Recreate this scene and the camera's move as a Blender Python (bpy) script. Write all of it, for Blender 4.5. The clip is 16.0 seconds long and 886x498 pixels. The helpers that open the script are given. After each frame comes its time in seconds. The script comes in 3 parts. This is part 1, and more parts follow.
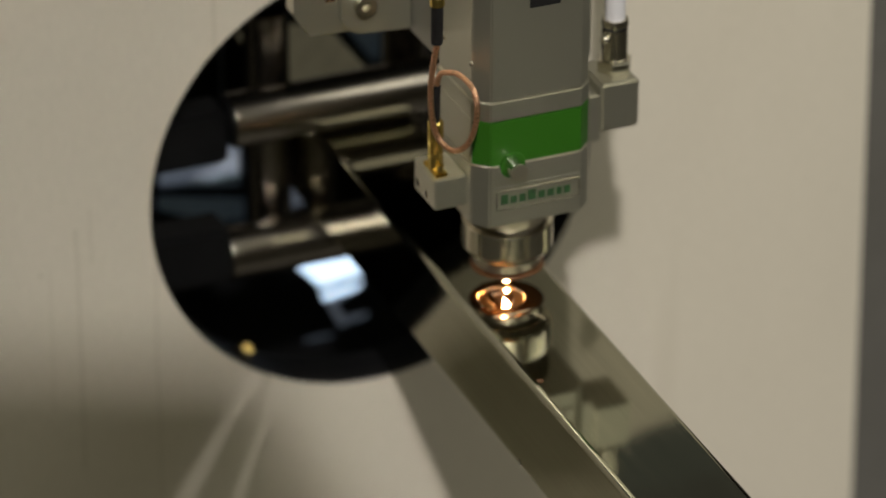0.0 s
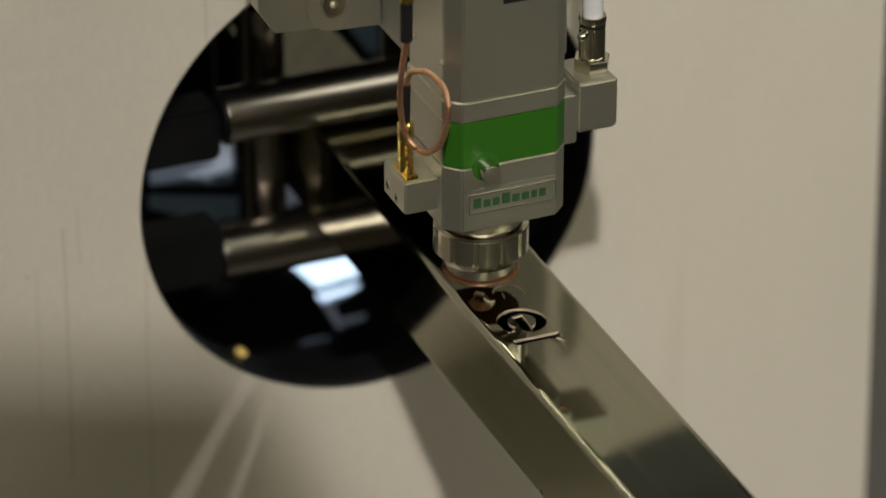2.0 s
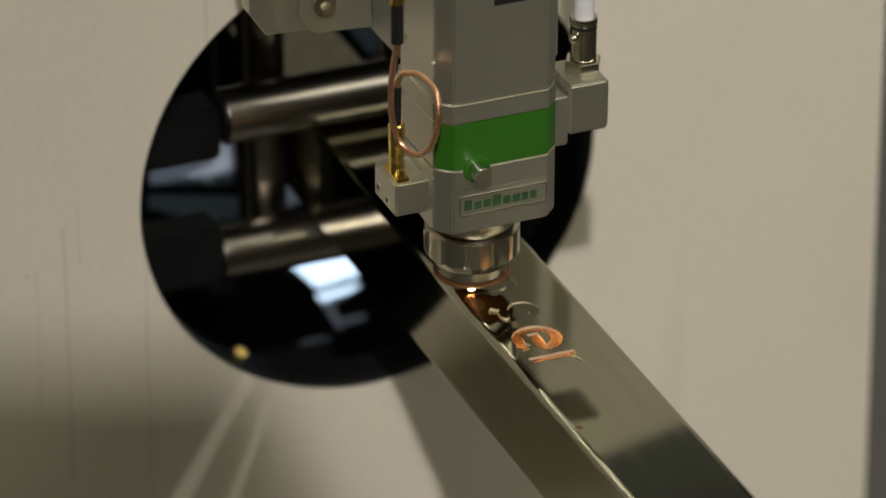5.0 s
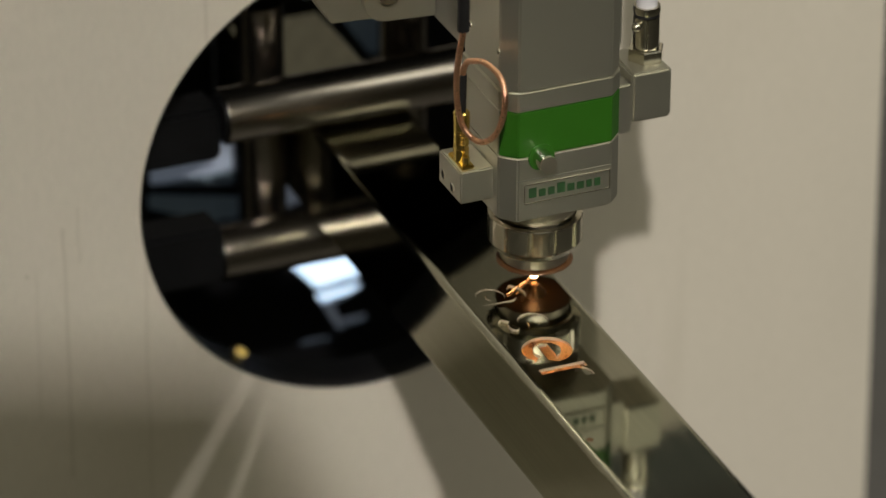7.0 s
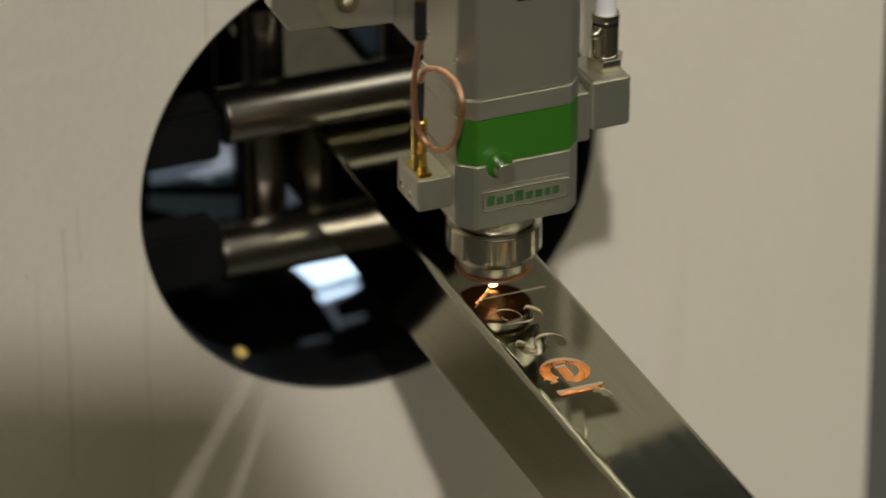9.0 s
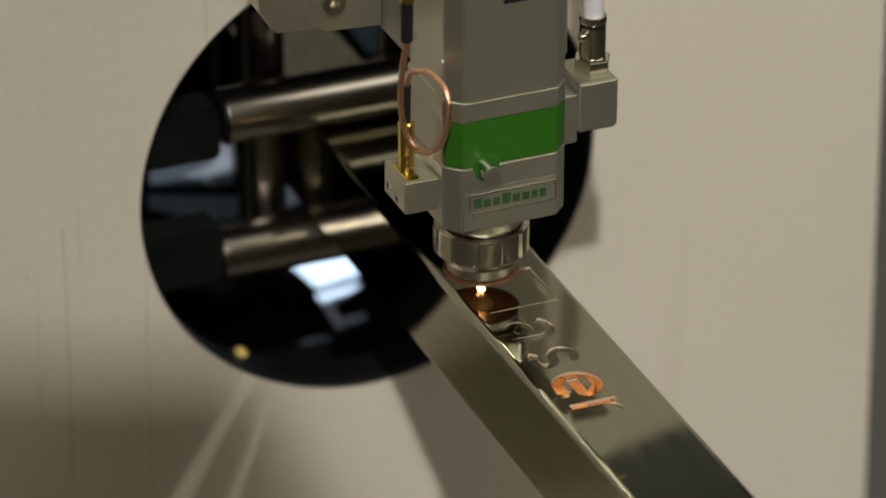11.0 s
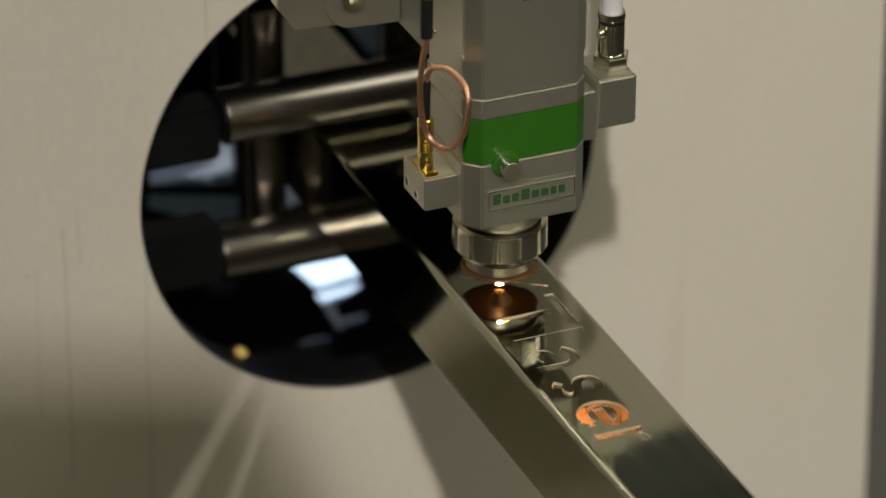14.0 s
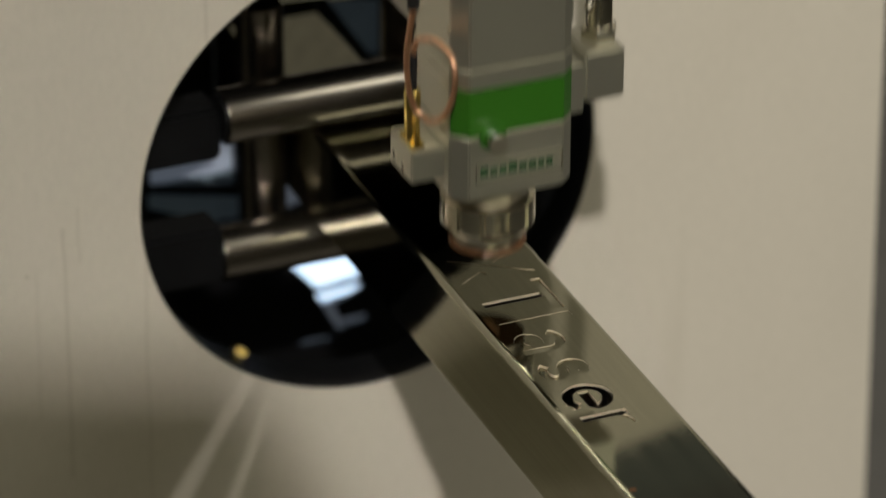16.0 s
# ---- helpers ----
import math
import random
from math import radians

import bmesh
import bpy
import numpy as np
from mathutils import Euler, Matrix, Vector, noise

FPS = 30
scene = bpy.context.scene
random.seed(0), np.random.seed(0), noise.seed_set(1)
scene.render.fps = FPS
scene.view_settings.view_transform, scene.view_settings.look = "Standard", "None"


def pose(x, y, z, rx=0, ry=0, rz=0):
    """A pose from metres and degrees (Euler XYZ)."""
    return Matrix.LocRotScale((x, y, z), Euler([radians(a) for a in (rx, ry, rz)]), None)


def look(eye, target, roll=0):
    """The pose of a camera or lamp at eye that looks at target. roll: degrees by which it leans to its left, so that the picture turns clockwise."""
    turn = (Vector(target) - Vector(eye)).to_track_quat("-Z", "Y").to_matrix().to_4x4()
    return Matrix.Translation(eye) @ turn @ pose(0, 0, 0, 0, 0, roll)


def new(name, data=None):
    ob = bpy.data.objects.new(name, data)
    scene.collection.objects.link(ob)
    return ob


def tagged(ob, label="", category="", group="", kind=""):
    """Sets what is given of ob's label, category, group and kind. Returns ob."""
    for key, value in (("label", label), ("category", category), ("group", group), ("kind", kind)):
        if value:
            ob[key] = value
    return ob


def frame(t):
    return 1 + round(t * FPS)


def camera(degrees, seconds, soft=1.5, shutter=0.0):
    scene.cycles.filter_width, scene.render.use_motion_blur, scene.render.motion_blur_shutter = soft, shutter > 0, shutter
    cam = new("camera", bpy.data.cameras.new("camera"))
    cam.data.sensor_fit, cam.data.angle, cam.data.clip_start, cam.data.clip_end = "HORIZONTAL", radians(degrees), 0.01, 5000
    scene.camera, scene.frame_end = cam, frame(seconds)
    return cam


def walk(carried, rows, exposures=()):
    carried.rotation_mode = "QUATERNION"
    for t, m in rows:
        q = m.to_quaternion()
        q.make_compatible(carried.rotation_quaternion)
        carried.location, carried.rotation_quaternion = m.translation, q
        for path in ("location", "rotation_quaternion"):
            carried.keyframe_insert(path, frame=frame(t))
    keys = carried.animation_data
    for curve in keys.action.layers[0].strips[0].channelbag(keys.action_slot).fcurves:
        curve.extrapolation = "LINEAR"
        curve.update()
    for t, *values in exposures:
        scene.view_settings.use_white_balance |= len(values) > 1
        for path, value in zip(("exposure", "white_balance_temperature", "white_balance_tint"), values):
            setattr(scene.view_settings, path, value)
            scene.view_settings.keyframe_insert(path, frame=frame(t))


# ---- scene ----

# World: tube axis along y, the pierced panel in the plane y = 0, heights from the chuck's centre.
EYE, AHEAD = Vector((-0.712, -1.7915, 1.0197)), Vector((0.33785, 0.80796, -0.48275))
cam = camera(11.0, 16.0, soft=1.5, shutter=0.6)
cam.data.dof.use_dof = True
cam.data.dof.focus_distance = 1.99
cam.data.dof.aperture_fstop = 5.6


def stand(back):
    eye = EYE - AHEAD * back
    return look(eye, eye + AHEAD, 0.174)


walk(cam, [(0.0, stand(0.0740)), (0.5, stand(0.0610)), (1.0, stand(0.0410)), (1.5, stand(0.0060)), (1.8, stand(0.0)),
           (16.0, stand(0.0))], exposures=[(0.0, 0.0), (16.0, 0.0)])

# ---- light ----
world = bpy.data.worlds.new("world")
scene.world = world
world.use_nodes = True
world.node_tree.nodes["Background"].inputs[0].default_value = (1.0, 0.93, 0.82, 1)
world.node_tree.nodes["Background"].inputs[1].default_value = 0.02


def area(name, eye, target, sx, sy, watts, colour):
    data = bpy.data.lights.new(name, "AREA")
    data.shape, data.size, data.size_y, data.energy, data.color = "RECTANGLE", sx, sy, watts, colour
    ob = new(name, data)
    ob.matrix_world = look(eye, target)
    return ob


WARM, FILL = (1.0, 0.974, 0.93), (1.0, 0.99, 0.84)
LAMP = Vector((-0.79, -2.17, 2.01))
work = area("work_lamp", LAMP, (0.19, 0.0, -0.40), 0.062, 0.062, 3.5, WARM)
work.data.spread = radians(42)
area("strip_lamp", (0.56, -1.03, 1.48), (-0.10, -0.30, 0.0), 0.45, 0.40, 2.4, FILL)
area("strip_lamp", (1.092, -0.733, 1.15), (0.242, 0.217, 0.0), 0.85, 0.45, 6.9, FILL)
# helper spot lamp, added only to draw the pale streaks on the panel
STREAK_LAMP = Vector((-0.9, -2.17, 1.5))
beam_lamp = new("streak_lamp", bpy.data.lights.new("streak_lamp", "SPOT"))
beam_lamp.data.energy, beam_lamp.data.color, beam_lamp.data.shadow_soft_size = 52, WARM, 0.0005
beam_lamp.data.spot_size, beam_lamp.data.spot_blend = radians(9), 0.1
beam_lamp.matrix_world = look(STREAK_LAMP, (-0.080, 0, -0.14))
# unseen warm fill, added to set how bright the shaded parts are
area("fill_lamp", (-0.8, -2.6, 2.2), (-0.3, -1.2, 0.0), 1.6, 0.6, 18.2, (1.0, 0.985, 0.72))

# ---- materials ----


def material(name, colour, rough=0.5, metal=0.0, vary=0.12, scale=60.0, bump=0.0, stretch=(1, 1, 1), rvary=0.25, coat=0.0, glow=0.0,
             fine=6.0, spec=0.5):
    """A surface with variation at two scales in colour and gloss, and a fine relief."""
    mat = bpy.data.materials.new(name)
    mat.use_nodes = True
    nodes, links = mat.node_tree.nodes, mat.node_tree.links
    bsdf = nodes["Principled BSDF"]
    bsdf.inputs["Metallic"].default_value = metal
    bsdf.inputs["Coat Weight"].default_value = coat
    bsdf.inputs["Specular IOR Level"].default_value = spec
    place = nodes.new("ShaderNodeTexCoord")
    mapping = nodes.new("ShaderNodeMapping")
    mapping.inputs["Scale"].default_value = stretch
    links.new(place.outputs["Object"], mapping.inputs["Vector"])
    big, small = nodes.new("ShaderNodeTexNoise"), nodes.new("ShaderNodeTexNoise")
    for node, s in ((big, scale), (small, scale * fine)):
        node.inputs["Scale"].default_value = s
        node.inputs["Detail"].default_value = 5
        links.new(mapping.outputs[0], node.inputs["Vector"])
    mixed = nodes.new("ShaderNodeMath")
    mixed.operation = "MULTIPLY_ADD"
    links.new(small.outputs["Fac"], mixed.inputs[0])
    mixed.inputs[1].default_value = 0.5
    half = nodes.new("ShaderNodeMath")
    half.operation = "MULTIPLY"
    links.new(big.outputs["Fac"], half.inputs[0])
    half.inputs[1].default_value = 0.5
    links.new(half.outputs[0], mixed.inputs[2])
    ramp = nodes.new("ShaderNodeMapRange")
    ramp.inputs["From Min"].default_value, ramp.inputs["From Max"].default_value = 0.3, 0.7
    ramp.inputs["To Min"].default_value, ramp.inputs["To Max"].default_value = 1 - vary, 1 + vary
    links.new(mixed.outputs[0], ramp.inputs["Value"])
    tint = nodes.new("ShaderNodeVectorMath")
    tint.operation = "SCALE"
    tint.inputs[0].default_value = colour
    links.new(ramp.outputs[0], tint.inputs["Scale"])
    links.new(tint.outputs[0], bsdf.inputs["Base Color"])
    gloss = nodes.new("ShaderNodeMapRange")
    gloss.inputs["From Min"].default_value, gloss.inputs["From Max"].default_value = 0.3, 0.7
    gloss.inputs["To Min"].default_value, gloss.inputs["To Max"].default_value = rough * (1 - rvary), min(1, rough * (1 + rvary))
    links.new(mixed.outputs[0], gloss.inputs["Value"])
    links.new(gloss.outputs[0], bsdf.inputs["Roughness"])
    if bump:
        relief = nodes.new("ShaderNodeBump")
        relief.inputs["Strength"].default_value, relief.inputs["Distance"].default_value = bump, 0.0004
        links.new(small.outputs["Fac"], relief.inputs["Height"])
        links.new(relief.outputs[0], bsdf.inputs["Normal"])
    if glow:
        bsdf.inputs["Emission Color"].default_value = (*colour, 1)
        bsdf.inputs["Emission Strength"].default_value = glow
    return mat


PAINT = material("cream_paint", (0.62, 0.56, 0.47), 0.42, 0, 0.05, 7, 0.03, (1, 1, 0.5), fine=40)


def stain(mat, colour):
    """Narrow vertical run-marks and a few specks in the paint."""
    nodes, links = mat.node_tree.nodes, mat.node_tree.links
    bsdf = nodes["Principled BSDF"]
    base = bsdf.inputs["Base Color"].links[0].from_socket
    place = nodes.new("ShaderNodeTexCoord")
    total = None
    for scale, low, high, weight in (((34, 1, 2.2), 0.65, 0.76, 0.08), ((8, 1, 5), 0.55, 0.75, 0.05), ((120, 120, 120), 0.735, 0.77, 0.35)):
        mapping = nodes.new("ShaderNodeMapping")
        mapping.inputs["Scale"].default_value = scale
        links.new(place.outputs["Object"], mapping.inputs["Vector"])
        tex = nodes.new("ShaderNodeTexNoise")
        tex.inputs["Scale"].default_value = 1.0
        tex.inputs["Detail"].default_value = 3
        links.new(mapping.outputs[0], tex.inputs["Vector"])
        step = nodes.new("ShaderNodeMapRange")
        step.inputs["From Min"].default_value, step.inputs["From Max"].default_value, step.inputs["To Max"].default_value = low, high, weight
        links.new(tex.outputs["Fac"], step.inputs["Value"])
        if total is None:
            total = step.outputs[0]
        else:
            add = nodes.new("ShaderNodeMath")
            add.operation = "MAXIMUM"
            links.new(total, add.inputs[0]), links.new(step.outputs[0], add.inputs[1])
            total = add.outputs[0]
    axes = nodes.new("ShaderNodeSeparateXYZ")
    links.new(place.outputs["Object"], axes.inputs[0])
    wander = nodes.new("ShaderNodeTexNoise")
    wander.inputs["Scale"].default_value = 22

    def calc(kind, a, b):
        node = nodes.new("ShaderNodeMath")
        node.operation = kind
        for slot, value in zip(node.inputs, (a, b)):
            if isinstance(value, (int, float)):
                slot.default_value = value
            else:
                links.new(value, slot)
        return node.outputs[0]

    drift = calc("MULTIPLY", wander.outputs["Fac"], 0.004)
    for x, top, low, weight in ((-0.1535, 0.0, -0.135, 0.26), (-0.1138, 0.02, -0.16, 0.20), (-0.0812, 0.14, 0.08, 0.22), (-0.1461, 0.010, -0.02, 0.16), (-0.168, -0.02, -0.10, 0.12)):
        away = calc("ABSOLUTE", calc("SUBTRACT", calc("ADD", axes.outputs["X"], drift), x + 0.002), 0)
        band = calc("MULTIPLY", calc("SUBTRACT", 1.0, calc("MINIMUM", calc("DIVIDE", away, 0.0014), 1.0)), weight)
        inside = calc("MULTIPLY", calc("LESS_THAN", axes.outputs["Z"], top), calc("GREATER_THAN", axes.outputs["Z"], low))
        total = calc("MAXIMUM", total, calc("MULTIPLY", band, inside))
    mix = nodes.new("ShaderNodeMix")
    mix.data_type = "RGBA"
    links.new(total, mix.inputs["Factor"])
    links.new(base, mix.inputs["A"])
    mix.inputs["B"].default_value = (*colour, 1)
    links.new(mix.outputs["Result"], bsdf.inputs["Base Color"])


stain(PAINT, (0.25, 0.20, 0.13))
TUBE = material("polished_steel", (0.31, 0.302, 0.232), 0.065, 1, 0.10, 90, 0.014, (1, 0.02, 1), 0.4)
# finer-grained copy of the tube steel, lightened to brighten the sides
BRUSHEDLIT = material("brushed_steel_lit_side", (0.47, 0.455, 0.35), 0.075, 1, 0.10, 140, 0.02, (1, 0.015, 1), 0.4)
SCALE = material("mill_scale", (0.36, 0.32, 0.27), 0.34, 0.85, 0.5, 160, 1.0, rvary=0.5)
CUTEDGE = material("cut_edge", (0.60, 0.51, 0.37), 0.40, 0.35, 0.15, 200, 0.2, (1, 1, 0.2))
ALU = material("anodised_aluminium", (0.60, 0.578, 0.485), 0.44, 1, 0.012, 500, 0.05, rvary=0.08)
ALUDARK = material("grey_aluminium", (0.42, 0.41, 0.37), 0.48, 1, 0.03, 400, 0.05, rvary=0.1)
CHROME = material("chrome", (0.64, 0.60, 0.50), 0.18, 1, 0.04, 60)
GREEN = material("green_plastic", (0.021, 0.096, 0.006), 0.32, 0, 0.04, 30, coat=0.3, rvary=0.1)
GREENPRINT = material("green_print", (0.020, 0.060, 0.018), 0.5, 0, 0.1, 80)
RINGSTEEL = material("ground_steel", (0.78, 0.73, 0.61), 0.23, 1, 0.0, 40, rvary=0.0)
MIRROR = material("polished_chrome", (0.70, 0.68, 0.60), 0.07, 1, 0.02, 40)
SATIN = material("satin_steel", (0.62, 0.57, 0.47), 0.36, 1, 0.04, 200, 0.03)
GOLD = material("gold_plating", (0.78, 0.58, 0.18), 0.20, 1, 0.12, 120)
COPPER = material("braided_copper", (0.74, 0.42, 0.26), 0.32, 1, 0.35, 900, 0.9, fine=1.7)
CERAMIC = material("brown_ceramic", (0.11, 0.048, 0.018), 0.35, 0.3, 0.15, 90)
RUBBER = material("black_sleeve", (0.010, 0.009, 0.009), 0.5, 0, 0.2, 120, spec=0.25)
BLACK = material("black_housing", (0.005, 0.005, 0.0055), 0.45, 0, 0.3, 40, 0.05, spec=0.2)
ROLLER = material("roller_steel", (0.30, 0.268, 0.235), 0.24, 1, 0.03, 50, 0.0, (1, 1, 1), rvary=0.06)
TEAL = material("dark_teal_paint", (0.038, 0.045, 0.043), 0.45, 0, 0.15, 20)
DARK = material("dark_grey_paint", (0.028, 0.028, 0.026), 0.5, 0, 0.2, 20)
GREY = material("grey_paint", (0.13, 0.122, 0.11), 0.55, 0, 0.1, 10)
ROOMPAINT = material("room_paint", (0.34, 0.31, 0.27), 0.8, 0, 0.1, 3)
CONCRETE = material("concrete", (0.22, 0.21, 0.19), 0.7, 0, 0.2, 5, 0.2)
HOSE = material("milky_hose", (0.55, 0.53, 0.55), 0.35, 0, 0.05, 40)
BRASS = material("brass", (0.75, 0.55, 0.20), 0.25, 1, 0.1, 80)
# emission of the cards behind the chuck, in place of light from beyond
BRIGHTGLOW = material("daylight", (0.62, 0.80, 1.0), 0.5, 0, 0.40, 28, glow=1.7)
DIMGLOW = material("dim_glow", (0.40, 0.45, 0.53), 0.5, 0, 0.12, 25, glow=0.14)
FAINTGLOW = material("faint_glow", (0.30, 0.40, 0.48), 0.5, 0, 0.25, 25, glow=0.03)
PALEGLOW = material("pale_glow", (0.75, 0.68, 0.55), 0.6, 0, 0.3, 18, glow=0.17)
SPARK = material("spark_glow", (1.0, 0.84, 0.72), 0.5, 0, 0.1, 300, glow=1.1)
HOT = material("hot_metal", (1.0, 0.62, 0.30), 0.5, 0, 0.0, 50, glow=60)
STREAK = material("glowing_streak", (1.0, 0.42, 0.14), 0.5, 0, 0.2, 400, glow=7)
SPRAY = material("molten_spray", (1.0, 0.41, 0.12), 0.5, 0, 0.1, 300, glow=640)

# ---- shapes ----


def smooth(bm, angle=35):
    for face in bm.faces:
        face.smooth = True
    for edge in bm.edges:
        edge.smooth = len(edge.link_faces) == 2 and edge.calc_face_angle(0) < radians(angle)


def mesh_of(name, bm, mat):
    bmesh.ops.recalc_face_normals(bm, faces=bm.faces)
    smooth(bm)
    data = bpy.data.meshes.new(name)
    bm.to_mesh(data)
    bm.free()
    data.materials.append(mat)
    return data


def even(ob):
    """Flat faces stay flat up to their rounded edges."""
    ob.modifiers.new("even_normals", "WEIGHTED_NORMAL").keep_sharp = True
    return ob


def part(name, bm, mat, parent, label=""):
    ob = even(new(name, mesh_of(name, bm, mat)))
    ob.parent = parent
    return tagged(ob, label)


def thing(name, label, category, at=(0, 0, 0), kind="", group=""):
    ob = new(name)
    ob.location = at
    return tagged(ob, label, category, group, kind)


def solid(name, bm, mat, label, category, kind="", group=""):
    return tagged(even(new(name, mesh_of(name, bm, mat))), label, category, group, kind)


def bevel(bm, width, segments=2, edges=None):
    bmesh.ops.bevel(bm, geom=list(edges or bm.edges), offset=width, segments=segments, affect="EDGES", clamp_overlap=True)
    return bm


def box(x0, x1, y0, y1, z0, z1, round_by=0.0, bm=None):
    part_bm = bmesh.new()
    bmesh.ops.create_cube(part_bm, size=1, matrix=Matrix.Translation(((x0 + x1) / 2, (y0 + y1) / 2, (z0 + z1) / 2))
                          @ Matrix.Diagonal((x1 - x0, y1 - y0, z1 - z0, 1)))
    if round_by:
        bevel(part_bm, round_by)
    return join(bm, part_bm)


def join(bm, extra):
    if bm is None:
        return extra
    data = bpy.data.meshes.new("joined")
    extra.to_mesh(data)
    extra.free()
    bm.from_mesh(data)
    bpy.data.meshes.remove(data)
    return bm


def prism(outline, z0, z1, round_by=0.0, bm=None):
    """An upright prism over a plan outline of (x, y)."""
    extra = bmesh.new()
    low = [extra.verts.new((x, y, z0)) for x, y in outline]
    high = [extra.verts.new((x, y, z1)) for x, y in outline]
    extra.faces.new(low), extra.faces.new(high)
    for i in range(len(outline)):
        j = (i + 1) % len(outline)
        extra.faces.new((low[i], low[j], high[j], high[i]))
    bmesh.ops.recalc_face_normals(extra, faces=extra.faces)
    if round_by:
        bevel(extra, round_by, 2)
    return join(bm, extra)


def lathe(profile, m=Matrix(), steps=48, bm=None, closed=False):
    """A turned shape from (radius, height) pairs about z, moved by m."""
    extra = bmesh.new()
    rings = []
    for r, z in profile:
        rings.append([extra.verts.new(m @ Vector((r * math.cos(a), r * math.sin(a), z))) for a in
                      (2 * math.pi * i / steps for i in range(steps))])
    pairs = list(zip(rings, rings[1:])) + ([(rings[-1], rings[0])] if closed else [])
    for one, two in pairs:
        for i in range(steps):
            j = (i + 1) % steps
            extra.faces.new((one[i], one[j], two[j], two[i]))
    if not closed:
        extra.faces.new(rings[0]), extra.faces.new(rings[-1])
    return join(bm, extra)


def aim(start, end):
    """A frame at start whose z runs to end, and the length."""
    way = Vector(end) - Vector(start)
    return Matrix.Translation(start) @ way.to_track_quat("Z", "Y").to_matrix().to_4x4(), way.length


def rod(start, end, r, round_by=0.0, steps=32, bm=None):
    m, length = aim(start, end)
    b = round_by
    profile = [(r, 0), (r, length)] if not b else [(r - b, 0), (r - b * 0.3, b * 0.3), (r, b), (r, length - b), (r - b * 0.3, length - b * 0.3), (r - b, length)]
    return lathe(profile, m, steps, bm)


def cord(points, r, steps=10, fine=6):
    """A round cord along a smooth path."""
    pts = [Vector(p) for p in points]
    path = []
    for i in range(len(pts) - 1):
        a, b, c, d = pts[max(i - 1, 0)], pts[i], pts[i + 1], pts[min(i + 2, len(pts) - 1)]
        for k in range(fine):
            t = k / fine
            path.append(0.5 * ((2 * b) + (c - a) * t + (2 * a - 5 * b + 4 * c - d) * t * t + (3 * b - a - 3 * c + d) * t ** 3))
    path.append(pts[-1])
    bm = bmesh.new()
    rings = []
    side = Vector((0, 1, 0))
    for i, p in enumerate(path):
        way = (path[min(i + 1, len(path) - 1)] - path[max(i - 1, 0)]).normalized()
        u = side.cross(way).normalized()
        v = way.cross(u)
        rings.append([bm.verts.new(p + (u * math.cos(a) + v * math.sin(a)) * r) for a in (2 * math.pi * k / steps for k in range(steps))])
    for one, two in zip(rings, rings[1:]):
        for k in range(steps):
            bm.faces.new((one[k], one[(k + 1) % steps], two[(k + 1) % steps], two[k]))
    bm.faces.new(rings[0]), bm.faces.new(rings[-1])
    return bm


def within(p, ring):
    """Whether the point lies inside the ring."""
    odd = False
    for (xa, ya), (xb, yb) in zip(ring, [*ring[1:], ring[0]]):
        if (ya > p[1]) != (yb > p[1]) and p[0] < (xb - xa) * (p[1] - ya) / (yb - ya) + xa:
            odd = not odd
    return odd


def disc_plate(outline, holes, y0, y1):
    """A plate between y0 and y1 over an outline of (x, z), with holes that go through it."""
    from mathutils.geometry import delaunay_2d_cdt
    points, edges = [], []
    for ring in (outline, *holes):
        first = len(points)
        points += [Vector(p) for p in ring]
        edges += [(first + i, first + (i + 1) % len(ring)) for i in range(len(ring))]
    verts, _, faces, *_ = delaunay_2d_cdt(points, edges, [], 1, 1e-7)
    bm = bmesh.new()
    made = [bm.verts.new((v.x, y0, v.y)) for v in verts]
    for f in faces:
        middle = sum((verts[i] for i in f), Vector((0, 0))) / len(f)
        if not any(within(middle, ring) for ring in holes):
            bm.faces.new([made[i] for i in f])
    for v in [v for v in bm.verts if not v.link_faces]:
        bm.verts.remove(v)
    grown = bmesh.ops.extrude_face_region(bm, geom=list(bm.faces))
    bmesh.ops.translate(bm, vec=(0, y1 - y0, 0), verts=[v for v in grown["geom"] if isinstance(v, bmesh.types.BMVert)])
    return bm


def circle(r, n=128, x=0.0, z=0.0):
    return [(x + r * math.cos(2 * math.pi * i / n), z + r * math.sin(2 * math.pi * i / n)) for i in range(n)]


# ---- the room and the machine's walls ----
solid("floor", box(-3, 3, -3.2, 3, -1.1, -1.0), CONCRETE, "grey concrete workshop floor", "floor", "structure")
solid("ceiling", box(-3, 3, -3.2, 3, 2.3, 2.4), ROOMPAINT, "plain grey workshop ceiling", "ceiling", "structure")
for name, dims in (("wall_north", (-3, 3, 2.9, 3.0)), ("wall_south", (-3, 3, -3.3, -3.2)), ("wall_west", (-3.1, -3.0, -3.2, 3)),
                   ("wall_east", (3.0, 3.1, -3.2, 3))):
    solid(name, box(*dims, -1.0, 2.3), ROOMPAINT, "plain painted workshop wall", "wall", "structure")

RIM = 0.115
panel = solid("wall_panel", disc_plate([(-0.75, -0.75), (0.2815, -0.75), (0.2695, 0.20), (0.10, 0.232), (-0.75, 0.232)], [circle(RIM + 0.0004, 160, 0.0, -0.0012)], 0.0, 0.006),
              PAINT, "cream painted steel machine panel with a round opening", "machine panel", "structure")
part("edge_trim", lathe([(RIM - 0.0004, 0.0), (RIM + 0.0006, 0.0006), (RIM + 0.0006, -0.0070), (RIM - 0.0004, -0.0064)], Matrix.Translation((0, 0, -0.0012)) @ pose(0, 0, 0, 90), 160, closed=True), RUBBER, panel, "black edge trim of the opening")
solid("side_panel", box(0.2600, 0.75, 0.16, 0.17, -0.75, 0.6), GREY, "grey painted machine side set back behind the panel", "machine panel", "structure")
